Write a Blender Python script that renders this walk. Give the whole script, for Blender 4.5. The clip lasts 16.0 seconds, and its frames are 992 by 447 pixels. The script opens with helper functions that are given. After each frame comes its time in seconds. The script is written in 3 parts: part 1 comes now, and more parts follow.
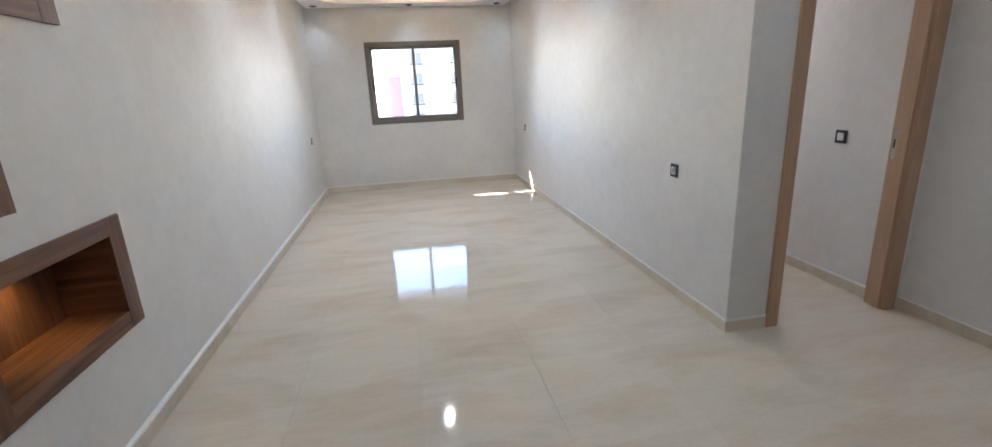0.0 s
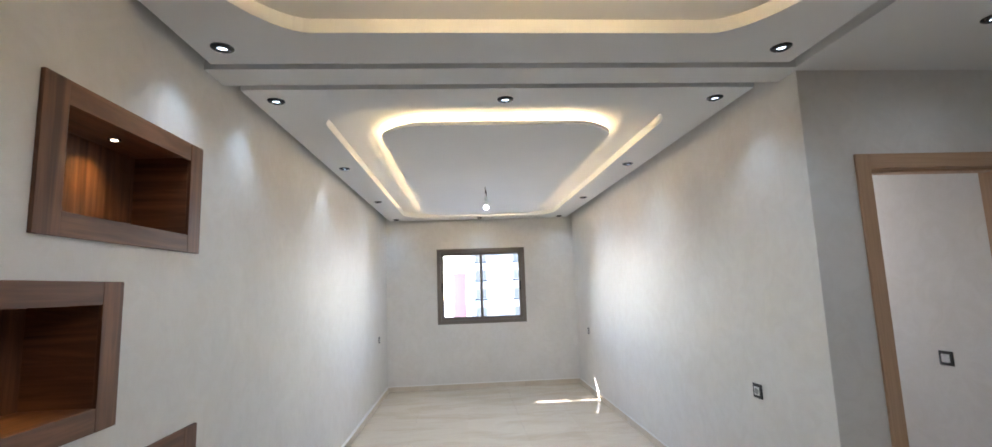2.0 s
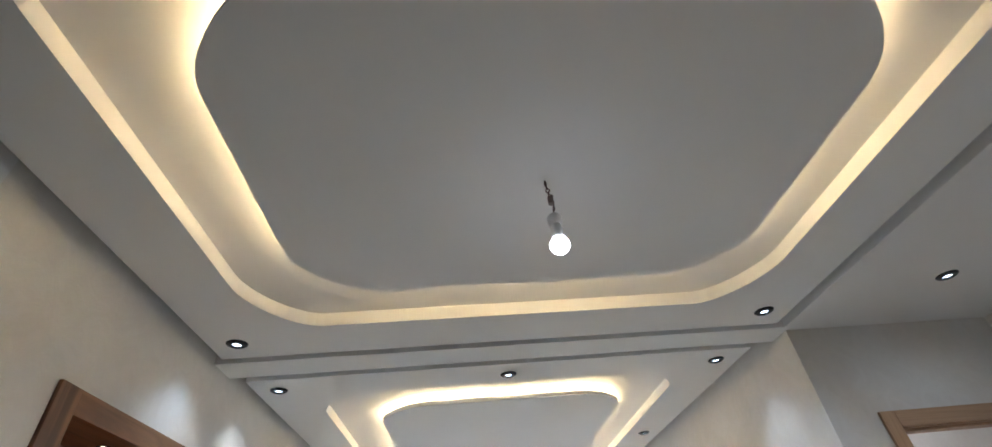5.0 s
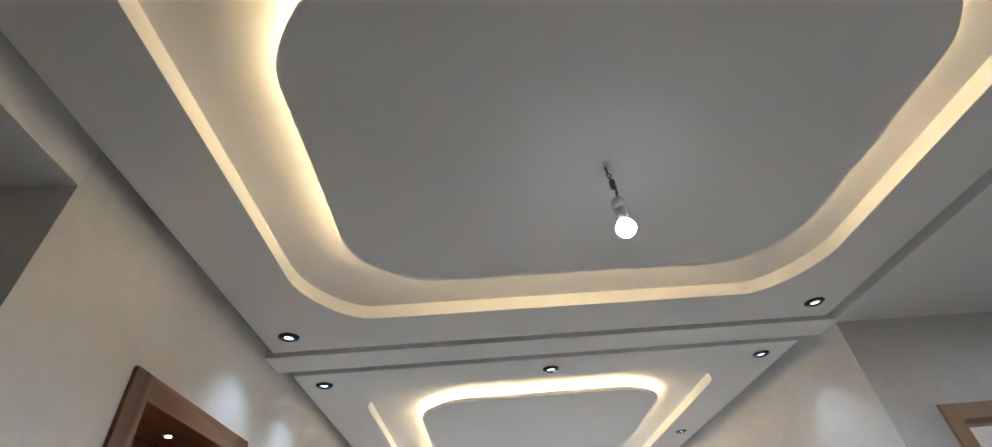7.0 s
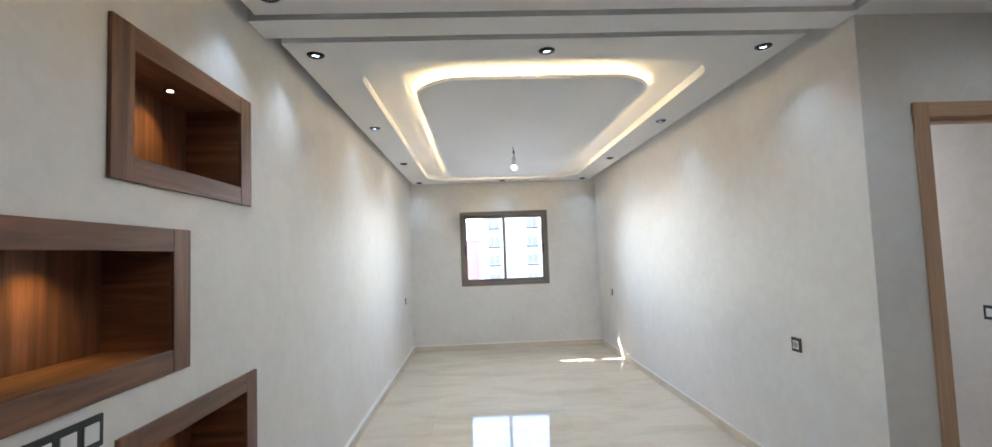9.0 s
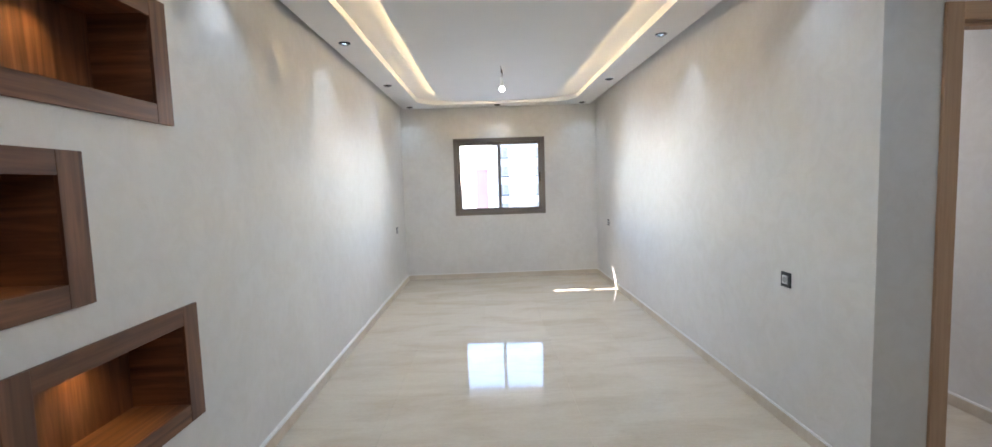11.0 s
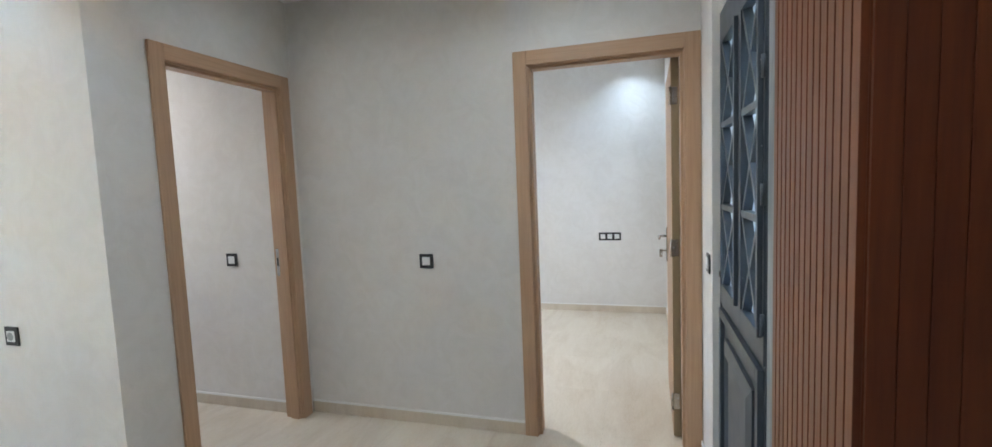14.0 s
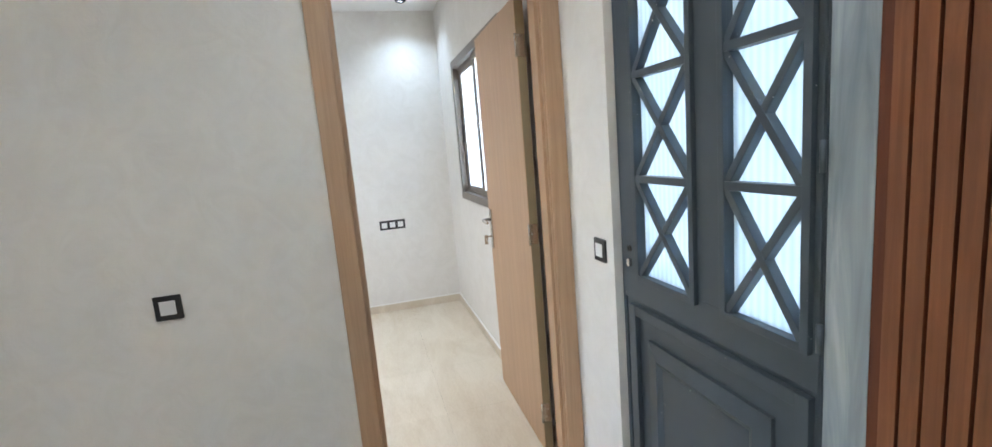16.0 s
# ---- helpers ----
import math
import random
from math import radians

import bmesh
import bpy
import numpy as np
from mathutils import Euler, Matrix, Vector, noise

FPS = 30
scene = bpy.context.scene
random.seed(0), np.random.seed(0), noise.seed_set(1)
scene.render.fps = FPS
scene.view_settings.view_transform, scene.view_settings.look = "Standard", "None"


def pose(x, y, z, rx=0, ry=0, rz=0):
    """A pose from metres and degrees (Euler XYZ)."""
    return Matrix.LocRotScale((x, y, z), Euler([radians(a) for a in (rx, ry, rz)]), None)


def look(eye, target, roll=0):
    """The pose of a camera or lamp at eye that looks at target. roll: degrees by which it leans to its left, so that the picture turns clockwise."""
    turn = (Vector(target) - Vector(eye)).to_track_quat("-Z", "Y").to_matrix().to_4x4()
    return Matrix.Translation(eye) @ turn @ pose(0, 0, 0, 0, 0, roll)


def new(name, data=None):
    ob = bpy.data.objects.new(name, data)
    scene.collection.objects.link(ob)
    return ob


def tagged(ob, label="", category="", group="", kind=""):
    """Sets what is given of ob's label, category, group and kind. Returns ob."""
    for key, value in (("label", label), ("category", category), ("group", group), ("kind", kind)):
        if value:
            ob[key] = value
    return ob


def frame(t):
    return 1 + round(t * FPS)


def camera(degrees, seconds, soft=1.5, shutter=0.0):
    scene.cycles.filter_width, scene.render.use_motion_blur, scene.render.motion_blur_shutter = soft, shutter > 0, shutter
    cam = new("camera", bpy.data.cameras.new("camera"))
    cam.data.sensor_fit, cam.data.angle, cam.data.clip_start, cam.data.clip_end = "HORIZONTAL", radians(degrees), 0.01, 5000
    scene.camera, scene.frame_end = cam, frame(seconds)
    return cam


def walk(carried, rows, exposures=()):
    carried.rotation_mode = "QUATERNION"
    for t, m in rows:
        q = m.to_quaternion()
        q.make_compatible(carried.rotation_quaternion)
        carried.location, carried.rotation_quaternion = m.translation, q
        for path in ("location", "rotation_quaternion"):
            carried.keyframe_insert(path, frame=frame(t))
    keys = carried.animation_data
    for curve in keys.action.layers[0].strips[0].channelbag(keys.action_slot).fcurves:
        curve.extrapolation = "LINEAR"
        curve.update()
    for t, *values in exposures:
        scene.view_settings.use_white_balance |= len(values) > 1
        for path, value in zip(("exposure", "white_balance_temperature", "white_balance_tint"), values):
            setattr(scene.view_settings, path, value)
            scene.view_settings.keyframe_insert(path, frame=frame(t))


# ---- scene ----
cam = camera(91.4, 16.0)
PATH = [
    (0, (-0.71, -0.352, 1.417), (-0.375, 1.545, 0.878), -2.7),
    (0.5, (-0.736, -0.369, 1.463), (-0.611, 1.601, 1.143), -1.9),
    (1, (-0.733, -0.387, 1.498), (-0.629, 1.607, 1.39), -1.2),
    (1.5, (-0.739, -0.387, 1.511), (-0.598, 1.607, 1.55), -1.4),
    (2, (-0.751, -0.396, 1.525), (-0.614, 1.583, 1.782), -2.0),
    (2.5, (-0.757, -0.414, 1.542), (-0.63, 1.505, 2.089), -2.7),
    (3, (-0.751, -0.423, 1.552), (-0.636, 1.426, 2.308), -3.2),
    (3.5, (-0.753, -0.425, 1.56), (-0.622, 1.378, 2.415), -3.8),
    (4, (-0.743, -0.437, 1.567), (-0.578, 1.362, 2.425), -4.6),
    (4.5, (-0.748, -0.452, 1.561), (-0.566, 1.235, 2.619), -5.7),
    (4.7, (-0.746, -0.461, 1.561), (-0.569, 1.148, 2.734), -6.1),
    (6.8, (-0.89, -0.43, 1.524), (-0.777, 1.063, 2.851), -6.1),
    (7, (-0.896, -0.427, 1.521), (-0.794, 1.13, 2.773), -5.6),
    (7.5, (-0.917, -0.413, 1.51), (-0.833, 1.292, 2.554), -4.6),
    (8, (-0.931, -0.408, 1.509), (-0.881, 1.469, 2.197), -3.2),
    (8.5, (-0.936, -0.396, 1.485), (-0.874, 1.58, 1.782), -2.0),
    (9, (-0.917, -0.379, 1.462), (-0.835, 1.615, 1.586), -2.1),
    (11.5, (-0.655, -0.092, 1.431), (-0.63, 1.899, 1.243), -1.9),
    (12, (-0.705, -0.041, 1.418), (0.041, 1.807, 1.247), -2.1),
    (12.5, (-0.702, -0.019, 1.438), (0.632, 1.464, 1.292), -2.5),
    (12.7, (-0.676, -0.034, 1.444), (0.858, 1.242, 1.305), -2.4),
    (13, (-0.628, -0.073, 1.46), (1.104, 0.916, 1.312), -2.1),
    (13.5, (-0.548, -0.121, 1.451), (1.325, 0.565, 1.296), -2.4),
    (14, (-0.409, -0.175, 1.441), (1.501, 0.397, 1.273), -2.3),
    (14.5, (-0.233, -0.149, 1.419), (1.722, 0.213, 1.201), -1.6),
    (15, (-0.041, 0.017, 1.449), (1.943, 0.061, 1.199), -3.5),
    (15.5, (0.139, 0.164, 1.428), (2.111, -0.019, 1.152), -4.1),
    (16, (0.328, 0.334, 1.447), (2.24, -0.164, 1.137), -4.8),
]
EXPOSURES = [(0, 4.6, 6350, 20), (2.5, 4.65, 6350, 18), (4.5, 4.65, 6250, 17), (7, 4.65, 6200, 17), (9, 4.75, 6300, 16), (11.5, 4.68, 6350, 18),
             (12, 4.65, 6500, 17), (12.5, 4.4, 6650, 20), (13, 4.5, 6650, 19), (13.5, 4.87, 6400, 15), (14, 5.1, 6300, 14),
             (14.5, 5.32, 6200, 13), (15, 5.5, 6050, 9), (15.5, 5.46, 6100, 12), (16, 5.3, 6450, 14)]
walk(cam, [(t, look(eye, target, roll)) for t, eye, target, roll in PATH], EXPOSURES)

# ---------------------------------------------------------------- world, sun
SUN_WAY = Vector((1.05, -1.05, -1.03)).normalized()      # the way the sunlight travels
world = bpy.data.worlds.new("sky")
scene.world = world
world.use_nodes = True
wn, wl = world.node_tree.nodes, world.node_tree.links
sky = wn.new("ShaderNodeTexSky")
sky.sky_type, sky.sun_disc = "NISHITA", False
sky.sun_elevation, sky.sun_rotation = math.asin(-SUN_WAY.z), math.atan2(-SUN_WAY.x, -SUN_WAY.y)
wl.new(sky.outputs[0], wn["Background"].inputs[0])
sky.dust_density, sky.air_density, sky.ozone_density = 0.0, 1.0, 1.5
wn["Background"].inputs[1].default_value = 0.09
sun_data = bpy.data.lights.new("sun", "SUN")
sun_data.energy, sun_data.angle, sun_data.color = 2.0, radians(1.0), (1.0, 0.975, 0.94)
sun = new("sun", sun_data)
sun.matrix_world = look((-10, 20, 20), Vector((-10, 20, 20)) + SUN_WAY)

SPOT_W, HALL_W, NICHE_W, BULB_L, LED_L, BULB_W = 0.34, 0.335, 0.19, 0.8, 1.4, 2.05
COOL, WARM = (0.62, 0.82, 1.0), (1.0, 0.70, 0.24)


def spot(place, watts, colour, size=110, blend=0.7, way=(0, 0, -1), radius=0.025):
    d = bpy.data.lights.new("spot", "SPOT")
    d.energy, d.color, d.spot_size, d.spot_blend, d.shadow_soft_size = watts, colour, radians(size), blend, radius
    ob = new("spot", d)
    ob.matrix_world = look(place, Vector(place) + Vector(way) + Vector((1e-4, 0, 0)))
    return ob


# ---------------------------------------------------------------- materials
def material(name, colour, rough=0.5, metal=0.0, spec=0.5):
    m = bpy.data.materials.new(name)
    m.use_nodes = True
    b = m.node_tree.nodes["Principled BSDF"]
    b.inputs["Base Color"].default_value = (*colour, 1)
    b.inputs["Roughness"].default_value = rough
    b.inputs["Metallic"].default_value = metal
    b.inputs["Specular IOR Level"].default_value = spec
    return m, m.node_tree.nodes, m.node_tree.links, b


def coords(n, l, scale=(1, 1, 1), space="Object", shuffle=False):
    tc, mp = n.new("ShaderNodeTexCoord"), n.new("ShaderNodeMapping")
    mp.inputs["Scale"].default_value = scale
    l.new(tc.outputs[space], mp.inputs["Vector"])
    if shuffle:
        info, mul = n.new("ShaderNodeObjectInfo"), n.new("ShaderNodeMath")
        mul.operation = "MULTIPLY"
        mul.inputs[1].default_value = 37.0
        l.new(info.outputs["Random"], mul.inputs[0])
        comb = n.new("ShaderNodeCombineXYZ")
        for k in range(3):
            l.new(mul.outputs[0], comb.inputs[k])
        l.new(comb.outputs[0], mp.inputs["Location"])
    return mp.outputs[0]


def noise_tex(n, l, vec, scale, detail=4, rough=0.55, distortion=0.0):
    t = n.new("ShaderNodeTexNoise")
    t.inputs["Scale"].default_value, t.inputs["Detail"].default_value = scale, detail
    t.inputs["Roughness"].default_value, t.inputs["Distortion"].default_value = rough, distortion
    l.new(vec, t.inputs["Vector"])
    return t.outputs["Fac"]


def ramp(n, l, fac, stops):
    r = n.new("ShaderNodeValToRGB")
    e = r.color_ramp.elements
    while len(e) < len(stops):
        e.new(0.5)
    for k, (p, c) in enumerate(stops):
        e[k].position, e[k].color = p, (*c, 1)
    l.new(fac, r.inputs[0])
    return r.outputs[0]


def mixed(n, l, a, b, fac, kind="MIX"):
    m = n.new("ShaderNodeMix")
    m.data_type, m.blend_type = "RGBA", kind
    for sock, v in ((m.inputs[6], a), (m.inputs[7], b), (m.inputs[0], fac)):
        if isinstance(v, (int, float)):
            sock.default_value = v
        elif isinstance(v, tuple):
            sock.default_value = (*v, 1)
        else:
            l.new(v, sock)
    return m.outputs[2]


def bump(n, l, b, fac, strength, distance=0.002):
    k = n.new("ShaderNodeBump")
    k.inputs["Strength"].default_value, k.inputs["Distance"].default_value = strength, distance
    l.new(fac, k.inputs["Height"])
    l.new(k.outputs[0], b.inputs["Normal"])


def gloss_range(n, l, b, fac, lo, hi):
    r = n.new("ShaderNodeMapRange")
    r.inputs[3].default_value, r.inputs[4].default_value = lo, hi
    l.new(fac, r.inputs[0])
    l.new(r.outputs[0], b.inputs["Roughness"])


def stucco(name, a, c):
    m, n, l, b = material(name, a, 0.42)
    v = coords(n, l)
    big = noise_tex(n, l, v, 1.3, 5, 0.6, 0.6)
    mid = noise_tex(n, l, v, 7.0, 6, 0.65, 1.5)
    fine = noise_tex(n, l, v, 90.0, 3)
    col = ramp(n, l, big, [(0.35, a), (0.68, c)])
    col = mixed(n, l, col, ramp(n, l, mid, [(0.38, (0.90, 0.89, 0.87)), (0.6, (1, 1, 1))]), 0.45, "MULTIPLY")
    l.new(col, b.inputs["Base Color"])
    gloss_range(n, l, b, mid, 0.48, 0.75)
    b.inputs["Specular IOR Level"].default_value = 0.3
    add = n.new("ShaderNodeMath")
    add.operation = "MULTIPLY_ADD"
    add.inputs[1].default_value = 0.25
    l.new(fine, add.inputs[0])
    l.new(mid, add.inputs[2])
    bump(n, l, b, add.outputs[0], 0.55, 0.0045)
    return m


def plaster(name, a):
    m, n, l, b = material(name, a, 0.75, spec=0.25)
    v = coords(n, l)
    f = noise_tex(n, l, v, 2.2, 4)
    l.new(mixed(n, l, a, tuple(k * 0.93 for k in a), f), b.inputs["Base Color"])
    bump(n, l, b, noise_tex(n, l, v, 60, 3), 0.1, 0.001)
    return m


def marble(name, tones, rough=(0.03, 0.09), shuffle=True):
    m, n, l, b = material(name, tones[0], 0.06)
    geo = n.new("ShaderNodeNewGeometry")

    def place(scale):
        mp = n.new("ShaderNodeMapping")
        mp.inputs["Scale"].default_value = scale
        l.new(geo.outputs["Position"], mp.inputs["Vector"])
        return mp.outputs[0]

    v = place((0.75, 2.2, 1.0))
    band = noise_tex(n, l, v, 1.5, 7, 0.62, 0.5)
    col = ramp(n, l, band, [(0.22, tones[0]), (0.45, tones[1]), (0.66, tones[2]), (0.85, tones[1])])
    v2 = place((0.9, 7.0, 1.0))
    vein = noise_tex(n, l, v2, 1.8, 8, 0.7, 0.7)
    col = mixed(n, l, col, ramp(n, l, vein, [(0.46, (1, 1, 1)), (0.5, (0.90, 0.87, 0.82)), (0.54, (1, 1, 1))]), 0.3, "MULTIPLY")
    speck = noise_tex(n, l, v, 45, 3)
    col = mixed(n, l, col, ramp(n, l, speck, [(0.4, (0.93, 0.92, 0.9)), (0.6, (1, 1, 1))]), 0.5, "MULTIPLY")
    if shuffle:
        info = n.new("ShaderNodeObjectInfo")
        col = mixed(n, l, col, ramp(n, l, info.outputs["Random"], [(0.0, (0.955, 0.95, 0.94)), (1.0, (1, 1, 1))]), 1.0, "MULTIPLY")
    l.new(col, b.inputs["Base Color"])
    gloss_range(n, l, b, band, *rough)
    b.inputs["Specular IOR Level"].default_value = 0.2
    bump(n, l, b, noise_tex(n, l, place((1, 1, 1)), 5.0, 2), 0.03, 0.004)
    return m


def wood(name, dark, light, axis, scale=1.0, rough=0.42, contrast=1.0, shuffle=True):
    """Grain that runs along the axis (0, 1 or 2)."""
    m, n, l, b = material(name, light, rough)
    st = [14.0 * scale] * 3
    st[axis] = 0.9 * scale
    v = coords(n, l, tuple(st), shuffle=shuffle)
    g = noise_tex(n, l, v, 1.6, 6, 0.6, 0.9)
    st = [90.0 * scale] * 3
    st[axis] = 2.5 * scale
    fine = noise_tex(n, l, coords(n, l, tuple(st), shuffle=shuffle), 1.5, 4, 0.6)
    mid = tuple((p + q) / 2 for p, q in zip(dark, light))
    col = ramp(n, l, g, [(0.5 - 0.2 / contrast, dark), (0.5, mid), (0.5 + 0.17 / contrast, light)])
    col = mixed(n, l, col, ramp(n, l, fine, [(0.35, (0.78, 0.75, 0.72)), (0.6, (1, 1, 1))]), 0.5, "MULTIPLY")
    l.new(col, b.inputs["Base Color"])
    gloss_range(n, l, b, fine, rough - 0.08, rough + 0.12)
    bump(n, l, b, fine, 0.15, 0.0008)
    return m


def plain(name, colour, rough=0.5, metal=0.0, wear=0.12, size=30):
    m, n, l, b = material(name, colour, rough, metal)
    f = noise_tex(n, l, coords(n, l), size, 4)
    l.new(mixed(n, l, colour, tuple(k * (1 - wear) for k in colour), f), b.inputs["Base Color"])
    gloss_range(n, l, b, f, max(0.02, rough - 0.08), min(1, rough + 0.08))
    return m


def glowing(name, colour, strength):
    m, n, l, b = material(name, colour, 0.4)
    b.inputs["Emission Color"].default_value = (*colour, 1)
    b.inputs["Emission Strength"].default_value = strength
    return m


def glass(name, tint=(1, 1, 1), rough=0.0):
    m, n, l, b = material(name, tint, rough)
    out = n["Material Output"]
    tr, gl, mix, fr = n.new("ShaderNodeBsdfTransparent"), n.new("ShaderNodeBsdfGlossy"), n.new("ShaderNodeMixShader"), n.new("ShaderNodeFresnel")
    tr.inputs[0].default_value = (*tint, 1)
    gl.inputs["Roughness"].default_value = 0.02
    fr.inputs[0].default_value = 1.35
    l.new(fr.outputs[0], mix.inputs[0]), l.new(tr.outputs[0], mix.inputs[1]), l.new(gl.outputs[0], mix.inputs[2])
    l.new(mix.outputs[0], out.inputs[0])
    return m


def frosted(name, tint):
    m, n, l, b = material(name, tint, 0.35)
    out = n["Material Output"]
    tl, mix = n.new("ShaderNodeBsdfTranslucent"), n.new("ShaderNodeMixShader")
    tl.inputs[0].default_value = (*tint, 1)
    wave = n.new("ShaderNodeTexWave")
    wave.inputs["Scale"].default_value = 14.0
    l.new(coords(n, l), wave.inputs["Vector"])
    bump(n, l, b, wave.outputs["Fac"], 0.5, 0.002)
    l.new(mixed(n, l, tint, tuple(k * 0.82 for k in tint), wave.outputs["Fac"]), tl.inputs[0])
    mix.inputs[0].default_value = 0.85
    l.new(b.outputs[0], mix.inputs[1]), l.new(tl.outputs[0], mix.inputs[2]), l.new(mix.outputs[0], out.inputs[0])
    return m


M_WALL = stucco("stucco_wall", (0.785, 0.765, 0.73), (0.735, 0.71, 0.672))
M_CEIL = plaster("ceiling_plaster", (0.87, 0.86, 0.845))
M_TILE = marble("polished_marble", [(0.68, 0.60, 0.48), (0.715, 0.645, 0.53), (0.625, 0.54, 0.42)])
M_SKIRT = marble("marble_skirting", [(0.66, 0.575, 0.46), (0.70, 0.62, 0.51), (0.60, 0.51, 0.40)], (0.35, 0.5), False)
M_GROUT = plaster("grout", (0.60, 0.53, 0.43))
M_CAULK = plaster("white_caulk", (0.88, 0.87, 0.85))
WALNUT = {a: wood("walnut_%s" % "xyz"[a], (0.082, 0.032, 0.016), (0.225, 0.098, 0.047), a, 0.9, 0.42, 1.25) for a in range(3)}
OAK = {a: wood("oak_%s" % "xyz"[a], (0.46, 0.29, 0.175), (0.56, 0.37, 0.235), a, 1.0, 0.45, 0.6) for a in range(3)}
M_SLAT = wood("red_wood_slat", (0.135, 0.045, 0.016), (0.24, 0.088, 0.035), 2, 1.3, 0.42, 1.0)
# darker copy of the slat wood, shade painted into grooves and passage side
M_SLATSHADE = wood("red_wood_shaded", (0.090, 0.020, 0.006), (0.165, 0.041, 0.012), 2, 1.0, 0.55, 0.8)
M_ALU = plain("taupe_aluminium", (0.21, 0.178, 0.148), 0.4, 0.2)


def painted_steel():
    m, n, l, b = material("anthracite_steel", (0.055, 0.070, 0.084), 0.4, 0.1)
    v = coords(n, l)
    f, fleck = noise_tex(n, l, v, 12, 4), noise_tex(n, l, v, 85, 2)
    col = mixed(n, l, (0.050, 0.065, 0.079), (0.074, 0.092, 0.108), f)
    l.new(mixed(n, l, col, (0.45, 0.47, 0.48), ramp(n, l, fleck, [(0.745, (0, 0, 0)), (0.78, (1, 1, 1))])), b.inputs["Base Color"])
    gloss_range(n, l, b, f, 0.32, 0.5)
    bump(n, l, b, f, 0.1, 0.001)
    return m


M_STEEL = painted_steel()
M_BLACK = plain("black_plastic", (0.015, 0.015, 0.016), 0.3)
M_WHITE = plain("white_plastic", (0.78, 0.78, 0.77), 0.3, 0.0, 0.04)
M_CHROME = plain("satin_nickel", (0.62, 0.60, 0.57), 0.25, 1.0)
M_RING = plain("dark_chrome_ring", (0.06, 0.065, 0.07), 0.25, 0.8)
M_WIRE = plain("grey_cable", (0.22, 0.16, 0.15), 0.5)
M_LENS = glowing("lamp_lens", COOL, 0.3)
M_LENS_WARM = glowing("warm_lamp_lens", (1.0, 0.75, 0.5), 0.5)
M_BULB = glowing("bulb_glass", (0.88, 0.94, 1.0), BULB_L)
M_LED = glowing("warm_led_strip", (1.0, 0.79, 0.43), LED_L)
M_GLASS = glass("window_glass", (0.97, 0.98, 0.98))
M_FROST = frosted("fluted_glass", (0.47, 0.52, 0.55))
M_FROST2 = frosted("frosted_glass", (0.86, 0.88, 0.88))


def jamb_paint():
    m, n, l, b = material("brushed_grey_jamb_paint", (0.4, 0.42, 0.43), 0.55)
    st = noise_tex(n, l, coords(n, l, (16, 16, 1.6)), 1.2, 5, 0.6, 0.8)
    l.new(ramp(n, l, st, [(0.3, (0.17, 0.205, 0.23)), (0.52, (0.26, 0.30, 0.325)), (0.75, (0.46, 0.49, 0.50))]), b.inputs["Base Color"])
    return m


M_JAMB = jamb_paint()


# ---------------------------------------------------------------- mesh helpers
def add_box(bm, x0, x1, y0, y1, z0, z1, bevel=0.0):
    m = Matrix.Translation(((x0 + x1) / 2, (y0 + y1) / 2, (z0 + z1) / 2)) @ Matrix.Diagonal((x1 - x0, y1 - y0, z1 - z0, 1))
    vs = bmesh.ops.create_cube(bm, size=1, matrix=m)["verts"]
    if bevel:
        bmesh.ops.bevel(bm, geom=list({e for v in vs for e in v.link_edges}), offset=bevel, segments=2, affect="EDGES", profile=0.7)


def boxes(*specs, bevel=0.0):
    bm = bmesh.new()
    for s in specs:
        add_box(bm, *s, bevel=bevel)
    return bm


def mesh_of(bm, name, mat, smooth=False):
    me = bpy.data.meshes.new(name)
    bmesh.ops.recalc_face_normals(bm, faces=bm.faces[:])
    bm.to_mesh(me)
    bm.free()
    me.materials.append(mat)
    if smooth:
        for p in me.polygons:
            p.use_smooth = True
    return me


def part(name, bm, mat, parent=None, label="", smooth=False):
    ob = new(name, mesh_of(bm, name, mat, smooth))
    ob.parent = parent
    if label:
        tagged(ob, label)
    return ob


def thing(name, label, category, group="", kind="", at=None):
    ob = new(name)
    ob.empty_display_size = 0.05
    if at is not None:
        ob.matrix_basis = at
    return tagged(ob, label, category, group, kind)


def structure(name, bm, mat, label, category="wall"):
    return tagged(part(name, bm, mat), label, category, "", "structure")


def lathe(profile, steps=28):
    """A turned body from (radius, z) pairs round the z axis."""
    bm = bmesh.new()
    rings = []
    for r, z in profile:
        rings.append([bm.verts.new((max(r, 1e-5) * math.cos(2 * math.pi * k / steps), max(r, 1e-5) * math.sin(2 * math.pi * k / steps), z)) for k in range(steps)])
    for a, c in zip(rings, rings[1:]):
        for k in range(steps):
            bm.faces.new((a[k], a[(k + 1) % steps], c[(k + 1) % steps], c[k]))
    bm.faces.new(rings[0]), bm.faces.new(rings[-1])
    return bm


def tube(points, radius, steps=8):
    bm = bmesh.new()
    rings = []
    pts = [Vector(p) for p in points]
    for i, p in enumerate(pts):
        d = (pts[min(i + 1, len(pts) - 1)] - pts[max(i - 1, 0)]).normalized()
        q = d.to_track_quat("Z", "Y")
        rings.append([bm.verts.new(p + q @ Vector((radius * math.cos(2 * math.pi * k / steps), radius * math.sin(2 * math.pi * k / steps), 0))) for k in range(steps)])
    for a, c in zip(rings, rings[1:]):
        for k in range(steps):
            bm.faces.new((a[k], a[(k + 1) % steps], c[(k + 1) % steps], c[k]))
    bm.faces.new(rings[0]), bm.faces.new(rings[-1])
    return bm


